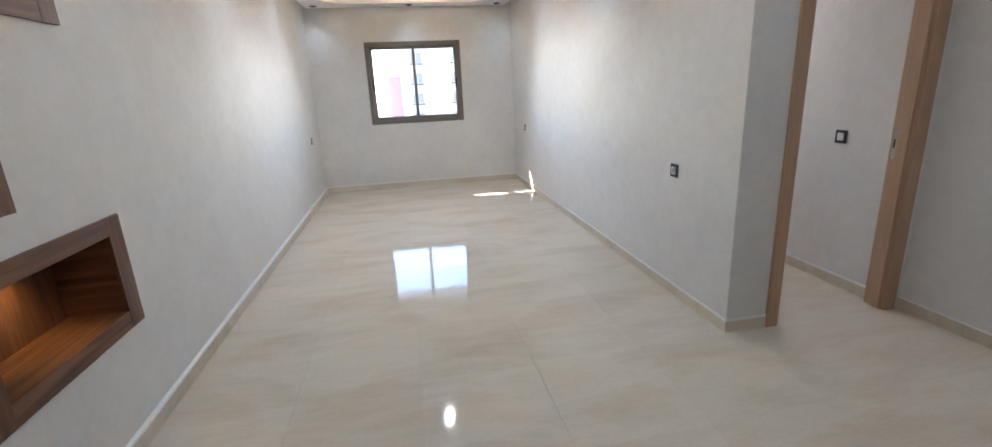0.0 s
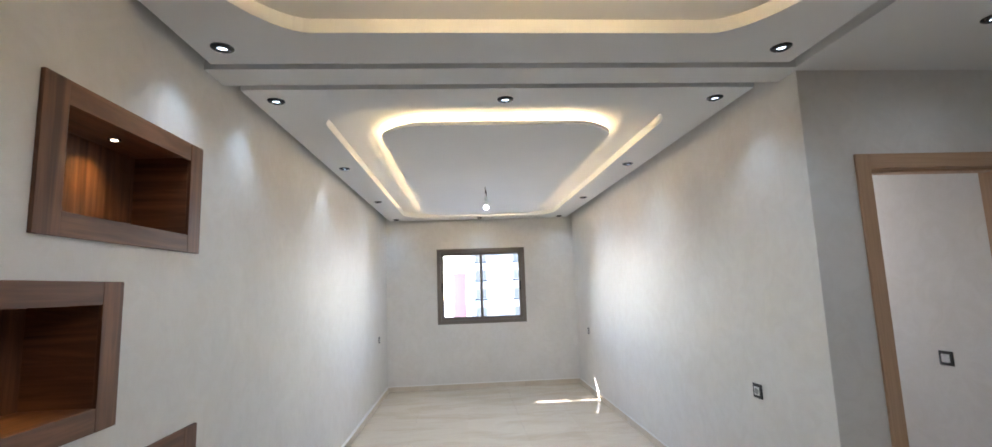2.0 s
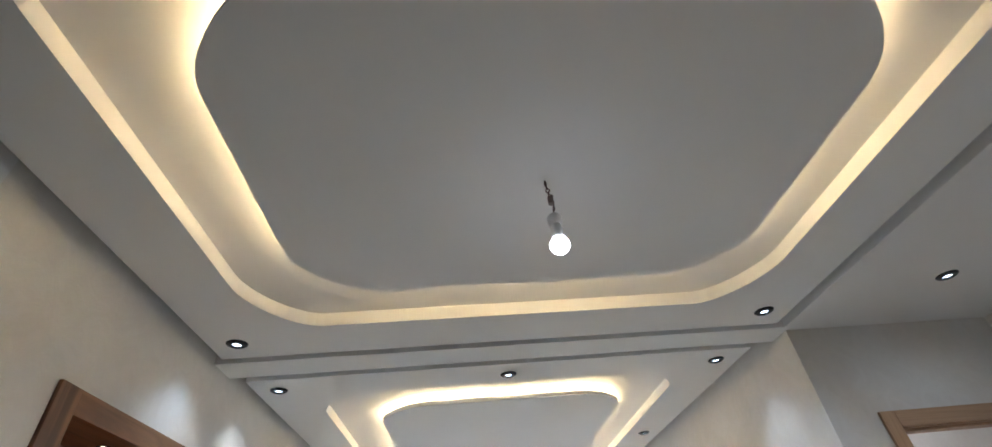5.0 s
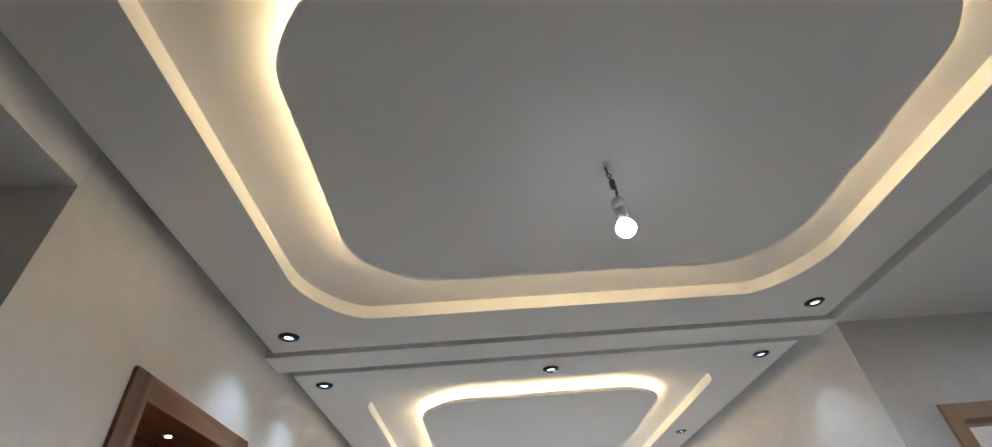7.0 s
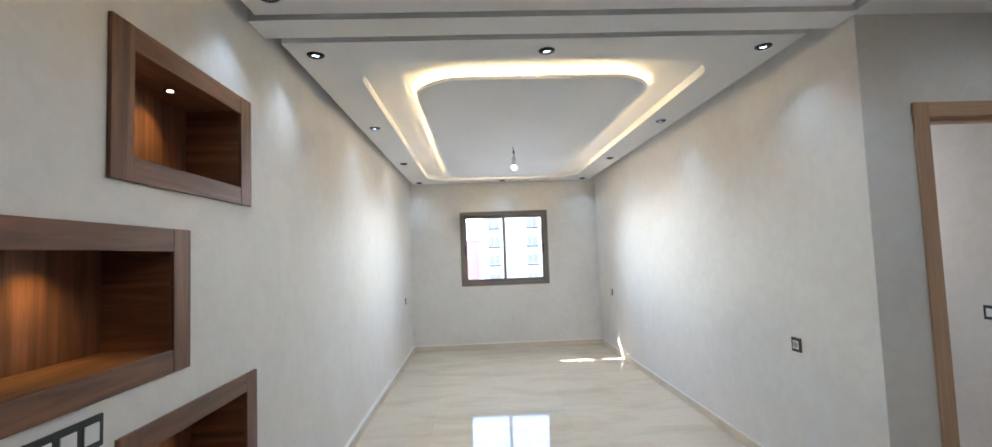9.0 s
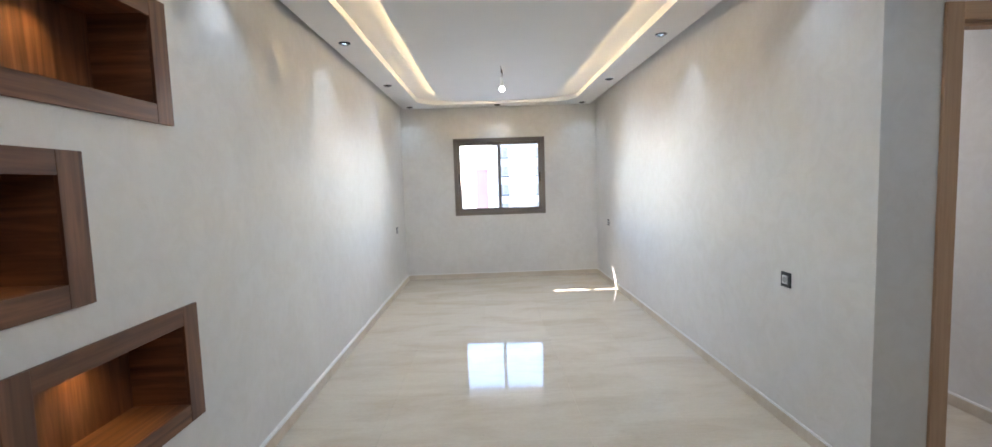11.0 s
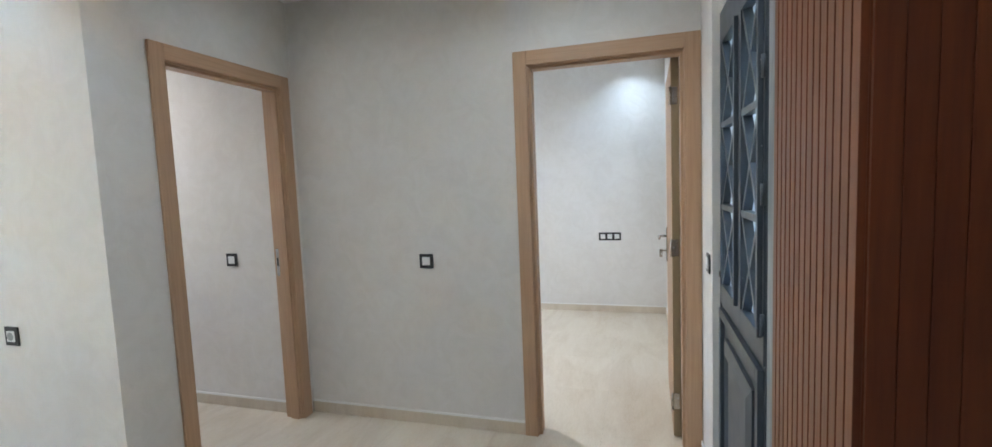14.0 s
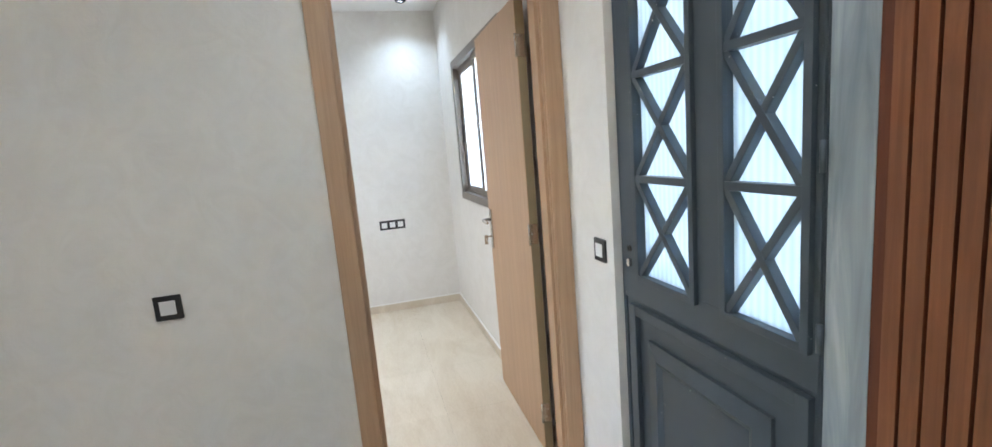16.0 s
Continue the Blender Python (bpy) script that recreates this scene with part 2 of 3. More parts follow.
def wall_cells(axis, a0, a1, u0, u1, z0, z1, holes=()):
    """A wall of thickness a0..a1 across the axis ('x' or 'y'), from u0 to u1, with (u0, u1, z0, z1) openings through it."""
    us = sorted({u0, u1, *[k for h in holes for k in h[:2]]})
    zs = sorted({z0, z1, *[k for h in holes for k in h[2:]]})
    bm = bmesh.new()
    for p, q in zip(us, us[1:]):
        run = None
        for r, s in zip(zs, zs[1:]):
            hole = any(h[0] <= p and q <= h[1] and h[2] <= r and s <= h[3] for h in holes)
            if not hole:
                run = (run[0], s) if run else (r, s)
            if run and (hole or s == zs[-1]):
                if axis == "x":
                    add_box(bm, a0, a1, p, q, *run)
                else:
                    add_box(bm, p, q, a0, a1, *run)
                run = None
    return bm


def rounded(cx, cy, hx, hy, rx, ry=None, flat=0.0, n=10):
    """A rectangle with elliptical corners; flat draws each arc towards its chord, which leaves a slight kink at its ends."""
    ry = ry or rx
    pts = []
    for sx, sy, a in ((1, 1, 0), (-1, 1, 90), (-1, -1, 180), (1, -1, 270)):
        p, q = [(math.cos(radians(k)), math.sin(radians(k))) for k in (a, a + 90)]
        for k in range(n + 1):
            t = radians(a + 90 * k / n)
            f = math.sin(k / n * math.pi / 2) ** 2
            ux = (1 - flat) * math.cos(t) + flat * (p[0] * (1 - f) + q[0] * f)
            uy = (1 - flat) * math.sin(t) + flat * (p[1] * (1 - f) + q[1] * f)
            pts.append((cx + sx * (hx - rx) + rx * ux, cy + sy * (hy - ry) + ry * uy))
    return pts


def slab(outline, z0, z1, bm=None):
    bm = bm or bmesh.new()
    lo = [bm.verts.new((x, y, z0)) for x, y in outline]
    hi = [bm.verts.new((x, y, z1)) for x, y in outline]
    bm.faces.new(lo), bm.faces.new(hi)
    for k in range(len(lo)):
        j = (k + 1) % len(lo)
        bm.faces.new((lo[k], lo[j], hi[j], hi[k]))
    return bm


def ring_slab(outer, inner, z0, z1, bm=None):
    """A flat ring between two outlines of as many points."""
    bm = bm or bmesh.new()
    rows = [[bm.verts.new((x, y, z)) for x, y in o] for o, z in ((outer, z0), (inner, z0), (inner, z1), (outer, z1))]
    for a, c in zip(rows, rows[1:] + rows[:1]):
        for k in range(len(a)):
            j = (k + 1) % len(a)
            bm.faces.new((a[k], a[j], c[j], c[k]))
    return bm


# ---------------------------------------------------------------- the structure
XW, XE, YN, YC, XH, YS = -1.948, 1.0, 7.25, 1.895, 2.178, -0.508
ZC, ZT, ZWEST = 2.585, 2.78, 2.505
NICHES = [(1.005, 1.855, 1.715, 2.195), (0.550, 1.387, 1.107, 1.585), (1.05, 1.90, 0.495, 0.98)]
WIN = (-1.173, 0.208, 0.965, 2.128)
WIN2 = (2.85, 4.23, 1.06, 2.13)
D1, D2 = (1.29, 2.102, 0.0, 2.095), (-0.43, 0.431, 0.0, 2.095)
MD = (0.957, 1.816, 0.0, 2.09)
YP = -0.468      # the face of the pier beside the metal door
STILE, RAIL = 0.094, 0.076

inner = [(a + STILE - 0.006, b - STILE + 0.006, c + RAIL - 0.006, d - RAIL + 0.018) for a, b, c, d in NICHES]
structure("wall_west", wall_cells("x", XW - 0.30, XW, 0.53, YN, 0, ZT, inner), M_WALL, "grey-beige polished stucco wall with three lit niches")
structure("wall_north", wall_cells("y", YN, YN + 0.25, XW - 0.30, XE + 0.15, 0, ZT, [WIN]), M_WALL, "cream stucco end wall with a sliding window")
structure("wall_east", wall_cells("x", XE, XE + 0.15, YC, YN, 0, ZT), M_WALL, "grey-beige polished stucco wall of the long room")
structure("wall_hall_north", wall_cells("y", YC, YC + 0.12, XE + 0.15, XH + 0.12, 0, ZT, [D1]), M_WALL, "stucco wall with an oak-framed doorway")
structure("wall_hall_east", wall_cells("x", XH, XH + 0.12, YS - 0.15, YC, 0, ZT, [D2]), M_WALL, "stucco wall with an oak-framed doorway and a switch")
structure("wall_south", wall_cells("y", YS - 0.15, YS, 0.452, XH, 0, ZT, [MD]), M_WALL, "stucco wall round the metal entrance door")
structure("wall_south_pier", boxes((MD[1] + 0.003, XH, YS, YP, 0, ZT)), M_WALL, "stucco pier between the metal door and the oak doorway")
structure("wall_passage_east", wall_cells("x", 0.452, 0.62, -3.2, YS - 0.15, 0, ZT), M_WALL, "wall behind the wooden slats")
structure("wall_passage_south", wall_cells("y", -3.35, -3.2, -4.6, 0.62, 0, ZT), M_WALL, "plain stucco wall that closes the passage")
structure("wall_far_west", wall_cells("x", -4.75, -4.6, -3.2, 0.65, 0, ZT), M_WALL, "plain stucco wall that closes the west hall")
structure("wall_west_hall", wall_cells("y", 0.53, 0.65, -4.6, XW - 0.30, 0, ZT), M_WALL, "stucco wall of the west hall")
# the two rooms seen through the doorways
structure("wall_bedroom_east", wall_cells("x", 2.118, 2.30, YC + 0.12, 5.0, 0, ZT), M_WALL, "stucco wall of the room behind the doorway, with a switch")
# opening out of view, added so that daylight reaches the bedroom
structure("wall_bedroom_north", wall_cells("y", 5.0, 5.2, XE + 0.15, 2.30, 0, ZT, [(1.25, 2.05, 0.9, 2.1)]), M_WALL, "stucco end wall with an unseen opening added for daylight")
structure("wall_room_south", wall_cells("y", -0.58, -0.43, XH + 0.12, 5.02, 0, ZT + 0.2, [WIN2]), M_WALL, "light stucco wall with a sliding window")
structure("wall_room_east", wall_cells("x", 4.87, 5.02, -0.43, 3.4, 0, ZT + 0.2), M_WALL, "light stucco wall with a triple socket")
structure("wall_room_north", wall_cells("y", 3.25, 3.4, 2.30, 4.87, 0, ZT + 0.2), M_WALL, "plain stucco wall that closes the room")

floor = structure("floor", boxes((-4.75, 5.02, -3.35, 7.5, -0.25, -0.003)), M_GROUT, "polished cream marble tile floor", "floor")
structure("ceiling_slab", boxes((-4.75, 5.02, -3.35, 7.5, ZT + 0.2, ZT + 0.4), (-4.75, 2.30, -3.35, 7.5, ZT, ZT + 0.2), (XW + 0.001, 0.973, -0.605, YN - 0.001, ZC + 0.088, ZT - 0.001)), M_CEIL, "concrete slab above the plasterboard", "ceiling")
structure("ceiling_beam", boxes((XW, XE, 1.855, 2.04, ZC, ZT)), M_CEIL, "white plaster band between the two cove ceilings", "ceiling")
structure("ceiling_hall", boxes((0.975, XH, YS, YC, ZC, ZC + 0.06), (XE, XE + 0.02, YC - 0.05, YC, ZC, ZT)), M_CEIL, "plain white plasterboard hall ceiling", "ceiling")
structure("ceiling_west_hall", boxes((-4.6, XW, -3.2, 0.53, ZWEST, ZT)), M_CEIL, "lower white ceiling of the west hall", "ceiling")
structure("ceiling_passage", boxes((XW, 0.452, -3.2, -0.60, ZC, ZC + 0.06), (0.452, 0.975, YS, -0.40, ZC, ZC + 0.06)), M_CEIL, "white plasterboard passage ceiling", "ceiling")
structure("ceiling_bedroom", boxes((XE + 0.15, 2.118, YC + 0.12, 5.0, ZC, ZC + 0.06)), M_CEIL, "white plasterboard bedroom ceiling", "ceiling")
structure("ceiling_room", boxes((2.30, 4.87, -0.43, 3.25, 2.70, 2.76)), M_CEIL, "white plasterboard room ceiling", "ceiling")


def cove_ceiling(y0, y1, lip_box, island_box):
    """A dropped plasterboard panel with a rounded recess and a floating island, lit by a hidden LED strip.
    The boxes are (x0, x1, y0, y1, corner along x, corner along y)."""
    def outline(box, inset=0.0):
        x0, x1, v0, v1, rx, ry = box
        return rounded((x0 + x1) / 2, (v0 + v1) / 2, (x1 - x0) / 2 - inset, (v1 - v0) / 2 - inset, rx - inset * 0.5, ry - inset * 0.5, 0.22)

    edge = rounded(-0.495, (y0 + y1) / 2, 1.395, (y1 - y0) / 2, 0.003)
    bm = ring_slab(edge, outline(lip_box), ZC, ZC + 0.062)
    slab(edge, ZC + 0.062, ZC + 0.085, bm)
    slab(outline(island_box, 0.13), ZC + 0.012, ZC + 0.062, bm)
    slab(outline(island_box), ZC - 0.012, ZC + 0.012, bm)
    ob = structure("ceiling_cove", bm, M_CEIL, "white dropped ceiling with a rounded lit cove", "ceiling")
    strip = part("led_strip", ring_slab(outline(island_box, 0.045), outline(island_box, 0.057), ZC + 0.014, ZC + 0.020), M_LED)
    tagged(strip, "warm white LED strip hidden above the ceiling island", "led strip")
    return ob


cove_ceiling(-0.535, 1.800, (-1.613, 0.605, -0.285, 1.522, 0.26, 0.36), (-1.348, 0.373, 0.0, 1.228, 0.295, 0.29))
cove_ceiling(2.098, 7.19, (-1.607, 0.600, 2.375, 6.88, 0.30, 0.31), (-1.298, 0.318, 2.655, 6.60, 0.30, 0.285))


def skirting(x0, x1, y0, y1):
    """A marble skirting board with a white caulk line on top."""
    ob = tagged(part("baseboard", boxes((x0, x1, y0, y1, 0, 0.068), bevel=0.002), M_SKIRT), "cream marble skirting board along the wall", "baseboard", "", "structure")
    part("caulk", boxes((x0 + 0.001, x1 - 0.001, y0 + 0.001, y1 - 0.001, 0.0675, 0.080), bevel=0.002), M_CAULK, ob, "white caulk line")


T = 0.011
skirting(XW, XW + 0.026, 0.53, YN)
skirting(XW + 0.026, XE - T, YN - T, YN)
skirting(XE - T, XE, YC - T, YN)
skirting(XE, 1.252, YC - T, YC)
skirting(XH - T, XH, 0.47, YC)
skirting(1.819, XH - T, YP, YP + T)
skirting(2.118 - T, 2.118, YC + 0.125, 5.0)
skirting(4.87 - T, 4.87, -0.43, 3.25)
skirting(2.33, 4.87 - T, -0.43, -0.43 + T)
skirting(-4.6, XW - T, 0.53 - T, 0.53)


# ---------------------------------------------------------------- windows
def sliding_window(name, label, w, h, at, glazing=None, note="clear glass pane"):
    """A two-sash sliding window; local x along the width, y outwards, z up from the sill."""
    ob = thing(name, label, "window", "", "structure", at)
    f = 0.055
    part("window_frame", boxes((0, f, 0, 0.09, 0, h), (w - f, w, 0, 0.09, 0, h), (f, w - f, 0, 0.09, 0, f), (f, w - f, 0, 0.09, h - f, h), bevel=0.003), M_ALU, ob)
    part("track", boxes((f, w - f, 0.040, 0.046, f, f + 0.014), (f, w - f, 0.040, 0.046, h - f - 0.014, h - f)), M_ALU, ob)
    s, mid = 0.048, w / 2
    for x0, x1, y, side in ((f, mid + s / 2, 0.048, 0), (mid - s / 2, w - f, 0.014, 1)):
        z0, z1 = f + 0.004, h - f - 0.004
        sash = part("sash", boxes((x0, x0 + s, y, y + 0.026, z0, z1), (x1 - s, x1, y, y + 0.026, z0, z1), (x0 + s, x1 - s, y, y + 0.026, z0, z0 + s), (x0 + s, x1 - s, y, y + 0.026, z1 - s, z1), bevel=0.002), M_ALU, ob)
        pane = part("pane", boxes((x0 + s, x1 - s, y + 0.010, y + 0.015, z0 + s, z1 - s)), glazing or M_GLASS, sash, note)
        pane.visible_shadow = glazing is not None
        hx = x1 - s + 0.012 if side else x0 + 0.012
        part("sash_handle", boxes((hx, hx + 0.02, y - 0.010, y, h / 2 - 0.09, h / 2 + 0.05), bevel=0.004), M_BLACK, sash, "black flush pull handle")
    return ob


sliding_window("window_1", "taupe aluminium two-pane sliding window in the end wall", WIN[1] - WIN[0], WIN[3] - WIN[2], pose(WIN[0], YN - 0.012, WIN[2]))
sliding_window("window_2", "taupe aluminium sliding window beside the open door", WIN2[1] - WIN2[0], WIN2[3] - WIN2[2], pose(WIN2[1], -0.43 + 0.012, WIN2[2], 0, 0, 180), M_FROST2, "frosted glass pane")


# ---------------------------------------------------------------- oak door frames and the open door
def door_frame(name, label, w, h, depth, at, strike=None):
    """Lining and casing of a doorway; local x across the opening, y into the wall, z up. w, h: the outside of the casing."""
    ob = thing(name, label, "door frame", "", "structure", at)
    c, p, st = 0.075, 0.016, 0.038
    up, across = OAK[2], OAK[0]
    for side in (0, 1):
        x0, x1 = (0, c) if side == 0 else (w - c, w)
        part("casing", boxes((x0, x1, -p, 0.0, 0, h), bevel=0.004), up, ob)
        l0, l1 = (st, c + 0.004) if side == 0 else (w - c - 0.004, w - st)
        part("lining", boxes((l0, l1, 0.0, depth, 0, h - st), bevel=0.002), up, ob)
        s0, s1 = (c + 0.004, c + 0.018) if side == 0 else (w - c - 0.018, w - c - 0.004)
        part("door_stop", boxes((s0, s1, 0.012, depth - 0.045, 0, h - c - 0.004), bevel=0.002), up, ob)
    part("head_casing", boxes((c, w - c, -p, 0.0, h - c, h), bevel=0.004), across, ob)
    part("head_lining", boxes((c + 0.004, w - c - 0.004, 0.0, depth, h - c - 0.004, h - st), bevel=0.002), across, ob)
    part("head_stop", boxes((c + 0.018, w - c - 0.018, 0.012, depth - 0.045, h - c - 0.018, h - c - 0.004), bevel=0.002), across, ob)
    if strike is not None:
        pl = part("strike_plate", boxes((w - c - 0.0065, w - c - 0.0035, depth - 0.036, depth - 0.014, strike - 0.085, strike + 0.085), bevel=0.001), M_CHROME, ob, "satin metal strike plate")
        part("latch_hole", boxes((w - c - 0.0075, w - c - 0.006, depth - 0.030, depth - 0.020, strike - 0.02, strike + 0.03)), M_BLACK, pl)
    return ob


door_frame("door_1", "light oak frame of an open doorway", 0.888, 2.13, 0.12, pose(1.253, YC, 0), 1.0)
door_frame("door_2", "light oak frame of the doorway to a bright room", 0.935, 2.13, 0.125, pose(XH, 0.469, 0, 0, 0, -90))

leaf = thing("oak_door", "light oak flush door standing open into the room", "door", at=pose(2.322, -0.336, 0.006, 0, 0, -1.0))
part("leaf", boxes((0, 0.775, -0.040, 0, 0, 2.045), bevel=0.002), OAK[2], leaf)
part("edge_band", boxes((-0.0015, 0.0, -0.038, -0.002, 0.002, 2.043)), plain("olive_door_edge", (0.34, 0.27, 0.165), 0.5), leaf, "darker olive-brown door edge")
for z in (0.2, 1.05, 1.85):
    hg = part("hinge", boxes((-0.003, 0.001, -0.034, -0.004, z - 0.045, z + 0.045), bevel=0.001), M_CHROME, leaf, "satin metal hinge")
    kn = lathe([(0.006, z - 0.047), (0.006, z + 0.047)], 12)
    bmesh.ops.translate(kn, verts=kn.verts[:], vec=(-0.006, 0.004, 0))
    part("knuckle", kn, M_CHROME, hg, smooth=True)
part("lock_plate", boxes((0.7745, 0.777, -0.031, -0.009, 0.90, 1.12), bevel=0.001), M_CHROME, leaf, "satin metal lock plate on the door edge")
hp = part("handle_plate", boxes((0.700, 0.738, 0, 0.008, 0.86, 1.09), bevel=0.003), M_CHROME, leaf, "satin nickel handle plate")
part("lever", tube([(0.719, 0.006, 1.03), (0.719, 0.045, 1.03), (0.705, 0.054, 1.03), (0.60, 0.054, 1.028)], 0.009, 10), M_CHROME, hp, smooth=True)
part("key", boxes((0.717, 0.721, 0.008, 0.040, 0.925, 0.935), (0.717, 0.721, 0.032, 0.052, 0.885, 0.94), bevel=0.0015), M_CHROME, hp, "key left in the lock")


# ---------------------------------------------------------------- metal entrance door
def metal_door():
    ob = thing("entrance_door", "anthracite steel entrance door with cross bars over fluted glass", "door", at=pose(0, YS, 0))
    x0, x1, top = 1.050, 1.795, 2.055
    f = 0.012
    part("jamb", boxes((MD[0], x0 - 0.004, -0.08, 0.004, 0, MD[3]), bevel=0.003), M_JAMB, ob, "grey brush-painted plaster jamb")
    part("frame", boxes((x1 + 0.003, MD[1], -0.06, 0.010, 0, MD[3]), (x0 - 0.004, x1 + 0.003, -0.06, 0.010, top + 0.004, MD[3]), (x0 - 0.004, x0 - 0.001, -0.06, 0.006, 0, top + 0.004), bevel=0.002), M_STEEL, ob)
    cols = [(x0 + 0.029, 1.300), (1.428, x1 - 0.103)]
    zb, zt = 0.995, 1.945
    # stiles and rails of the leaf
    for a, c in ((x0, cols[0][0]), (cols[0][1], cols[1][0]), (cols[1][1], x1)):
        part("stile", boxes((a, c, -0.035, f, zb, zt), bevel=0.002), M_STEEL, ob)
    part("rail", boxes((x0, x1, -0.035, f, zt, top), bevel=0.002), M_STEEL, ob)
    part("rail", boxes((x0, x1, -0.035, f, 0.90, zb), bevel=0.002), M_STEEL, ob)
    for a, c in cols:
        part("glass_pane", boxes((a, c, -0.012, -0.007, zb, zt)), M_FROST, ob, "pale blue fluted glass")
        # raised moulding round the light
        m = 0.016
        part("moulding", boxes((a - m, a + 0.004, f, f + 0.014, zb - m, zt + m), (c - 0.004, c + m, f, f + 0.014, zb - m, zt + m), (a, c, f, f + 0.0135, zb - m, zb + 0.004), (a, c, f, f + 0.0135, zt - 0.004, zt + m), bevel=0.002), M_STEEL, ob)
        h = (zt - zb) / 3
        for k in range(3):
            b0, b1 = zb + k * h, zb + (k + 1) * h
            if k:
                part("cross_bar", boxes((a, c, -0.006, f + 0.012, b0 - 0.011, b0 + 0.011), bevel=0.002), M_STEEL, ob)
            for sgn, d in ((1, 0.0), (-1, -0.0015)):
                L, ang = math.hypot(c - a, h), math.atan2(h, c - a) * sgn
                bm = boxes((-L / 2, L / 2, -0.006, f + 0.010 + d, -0.010, 0.010), bevel=0.002)
                bmesh.ops.transform(bm, matrix=pose((a + c) / 2, 0, (b0 + b1) / 2) @ Matrix.Rotation(-ang, 4, "Y"), verts=bm.verts[:])
                part("diagonal_bar", bm, M_STEEL, ob)
    # lower panel, stepped twice
    part("lower_panel", boxes((x0, x1, -0.035, f - 0.006, 0.02, 0.90), bevel=0.002), M_STEEL, ob)
    part("panel_frame", boxes((x0 + 0.01, x0 + 0.045, f - 0.006, f + 0.012, 0.10, 0.885), (1.722, x1 - 0.035, f - 0.006, f + 0.012, 0.10, 0.885), (x0 + 0.045, 1.722, f - 0.006, f + 0.0115, 0.85, 0.885), (x0 + 0.045, 1.722, f - 0.006, f + 0.0115, 0.10, 0.135), bevel=0.003), M_STEEL, ob)
    bm = bmesh.new()
    lo = [(x0 + 0.11, 0.20), (1.657, 0.20), (1.657, 0.785), (x0 + 0.11, 0.785)]
    hi = [(x0 + 0.16, 0.25), (1.606, 0.25), (1.606, 0.735), (x0 + 0.16, 0.735)]
    rows = []
    for pts, y in ((lo, f - 0.006), (lo, f + 0.006), (hi, f + 0.014), ([(x + (0.02 if i in (0, 3) else -0.02), z + (0.02 if i < 2 else -0.02)) for i, (x, z) in enumerate(hi)], f + 0.003)):
        rows.append([bm.verts.new((x, y, z)) for x, z in pts])
    for a, c in zip(rows, rows[1:]):
        for k in range(4):
            bm.faces.new((a[k], a[(k + 1) % 4], c[(k + 1) % 4], c[k]))
    bm.faces.new(rows[-1])
    part("raised_panel", bm, M_STEEL, ob)
    ring = lathe([(0.011, 0), (0.011, 0.006), (0.006, 0.006), (0.005, 0.001)], 16)
    bmesh.ops.transform(ring, matrix=pose(1.757, f, 1.075, -90), verts=ring.verts[:])
    part("lock_cylinder", ring, M_BLACK, ob)
    part("latch", boxes((1.747, 1.763, f, f + 0.012, 1.015, 1.04), bevel=0.002), M_CHROME, ob, "small metal latch")
    for z in (0.35, 1.02, 1.38, 1.72):
        hb = lathe([(0.006, z - 0.03), (0.006, z + 0.03)], 10)
        bmesh.ops.translate(hb, verts=hb.verts[:], vec=(x0 - 0.004, f + 0.004, 0))
        part("hinge", hb, M_STEEL, ob, smooth=True)


metal_door()


# ---------------------------------------------------------------- slatted wood cladding
def slat_panel(name, label, length, at, pitch, wide, deep, face):
    """Vertical square slats on a backing board, flanks and board coloured darker as painted shade; local x along the
    wall, y out of it.
    """
    ob = thing(name, label, "wall cladding", at=at)
    part("backing_board", boxes((0, length, 0, 0.006, 0, ZC - 0.002)), M_SLATSHADE, ob)
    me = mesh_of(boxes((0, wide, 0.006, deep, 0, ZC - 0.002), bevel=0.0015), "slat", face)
    me.materials.append(M_SLATSHADE)
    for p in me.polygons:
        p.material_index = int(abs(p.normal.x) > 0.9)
    for k in range(int((length + 0.012) / pitch)):
        s = new("slat", me)
        s.parent = ob
        s.location = (k * pitch, 0, 0)
    return ob


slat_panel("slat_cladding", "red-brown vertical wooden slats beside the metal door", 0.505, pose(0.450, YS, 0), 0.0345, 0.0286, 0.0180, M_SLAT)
# same wood round the corner, in the dark copy because that side is shaded
slat_panel("slat_cladding", "red vertical wooden slats round the passage corner, coloured dark for the shade there", 1.9, pose(0.452, YS + 0.003, 0) @ Matrix(((0, -1, 0, 0), (-1, 0, 0, 0), (0, 0, 1, 0), (0, 0, 0, 1))), 0.040, 0.0388, 0.0090, M_SLATSHADE)


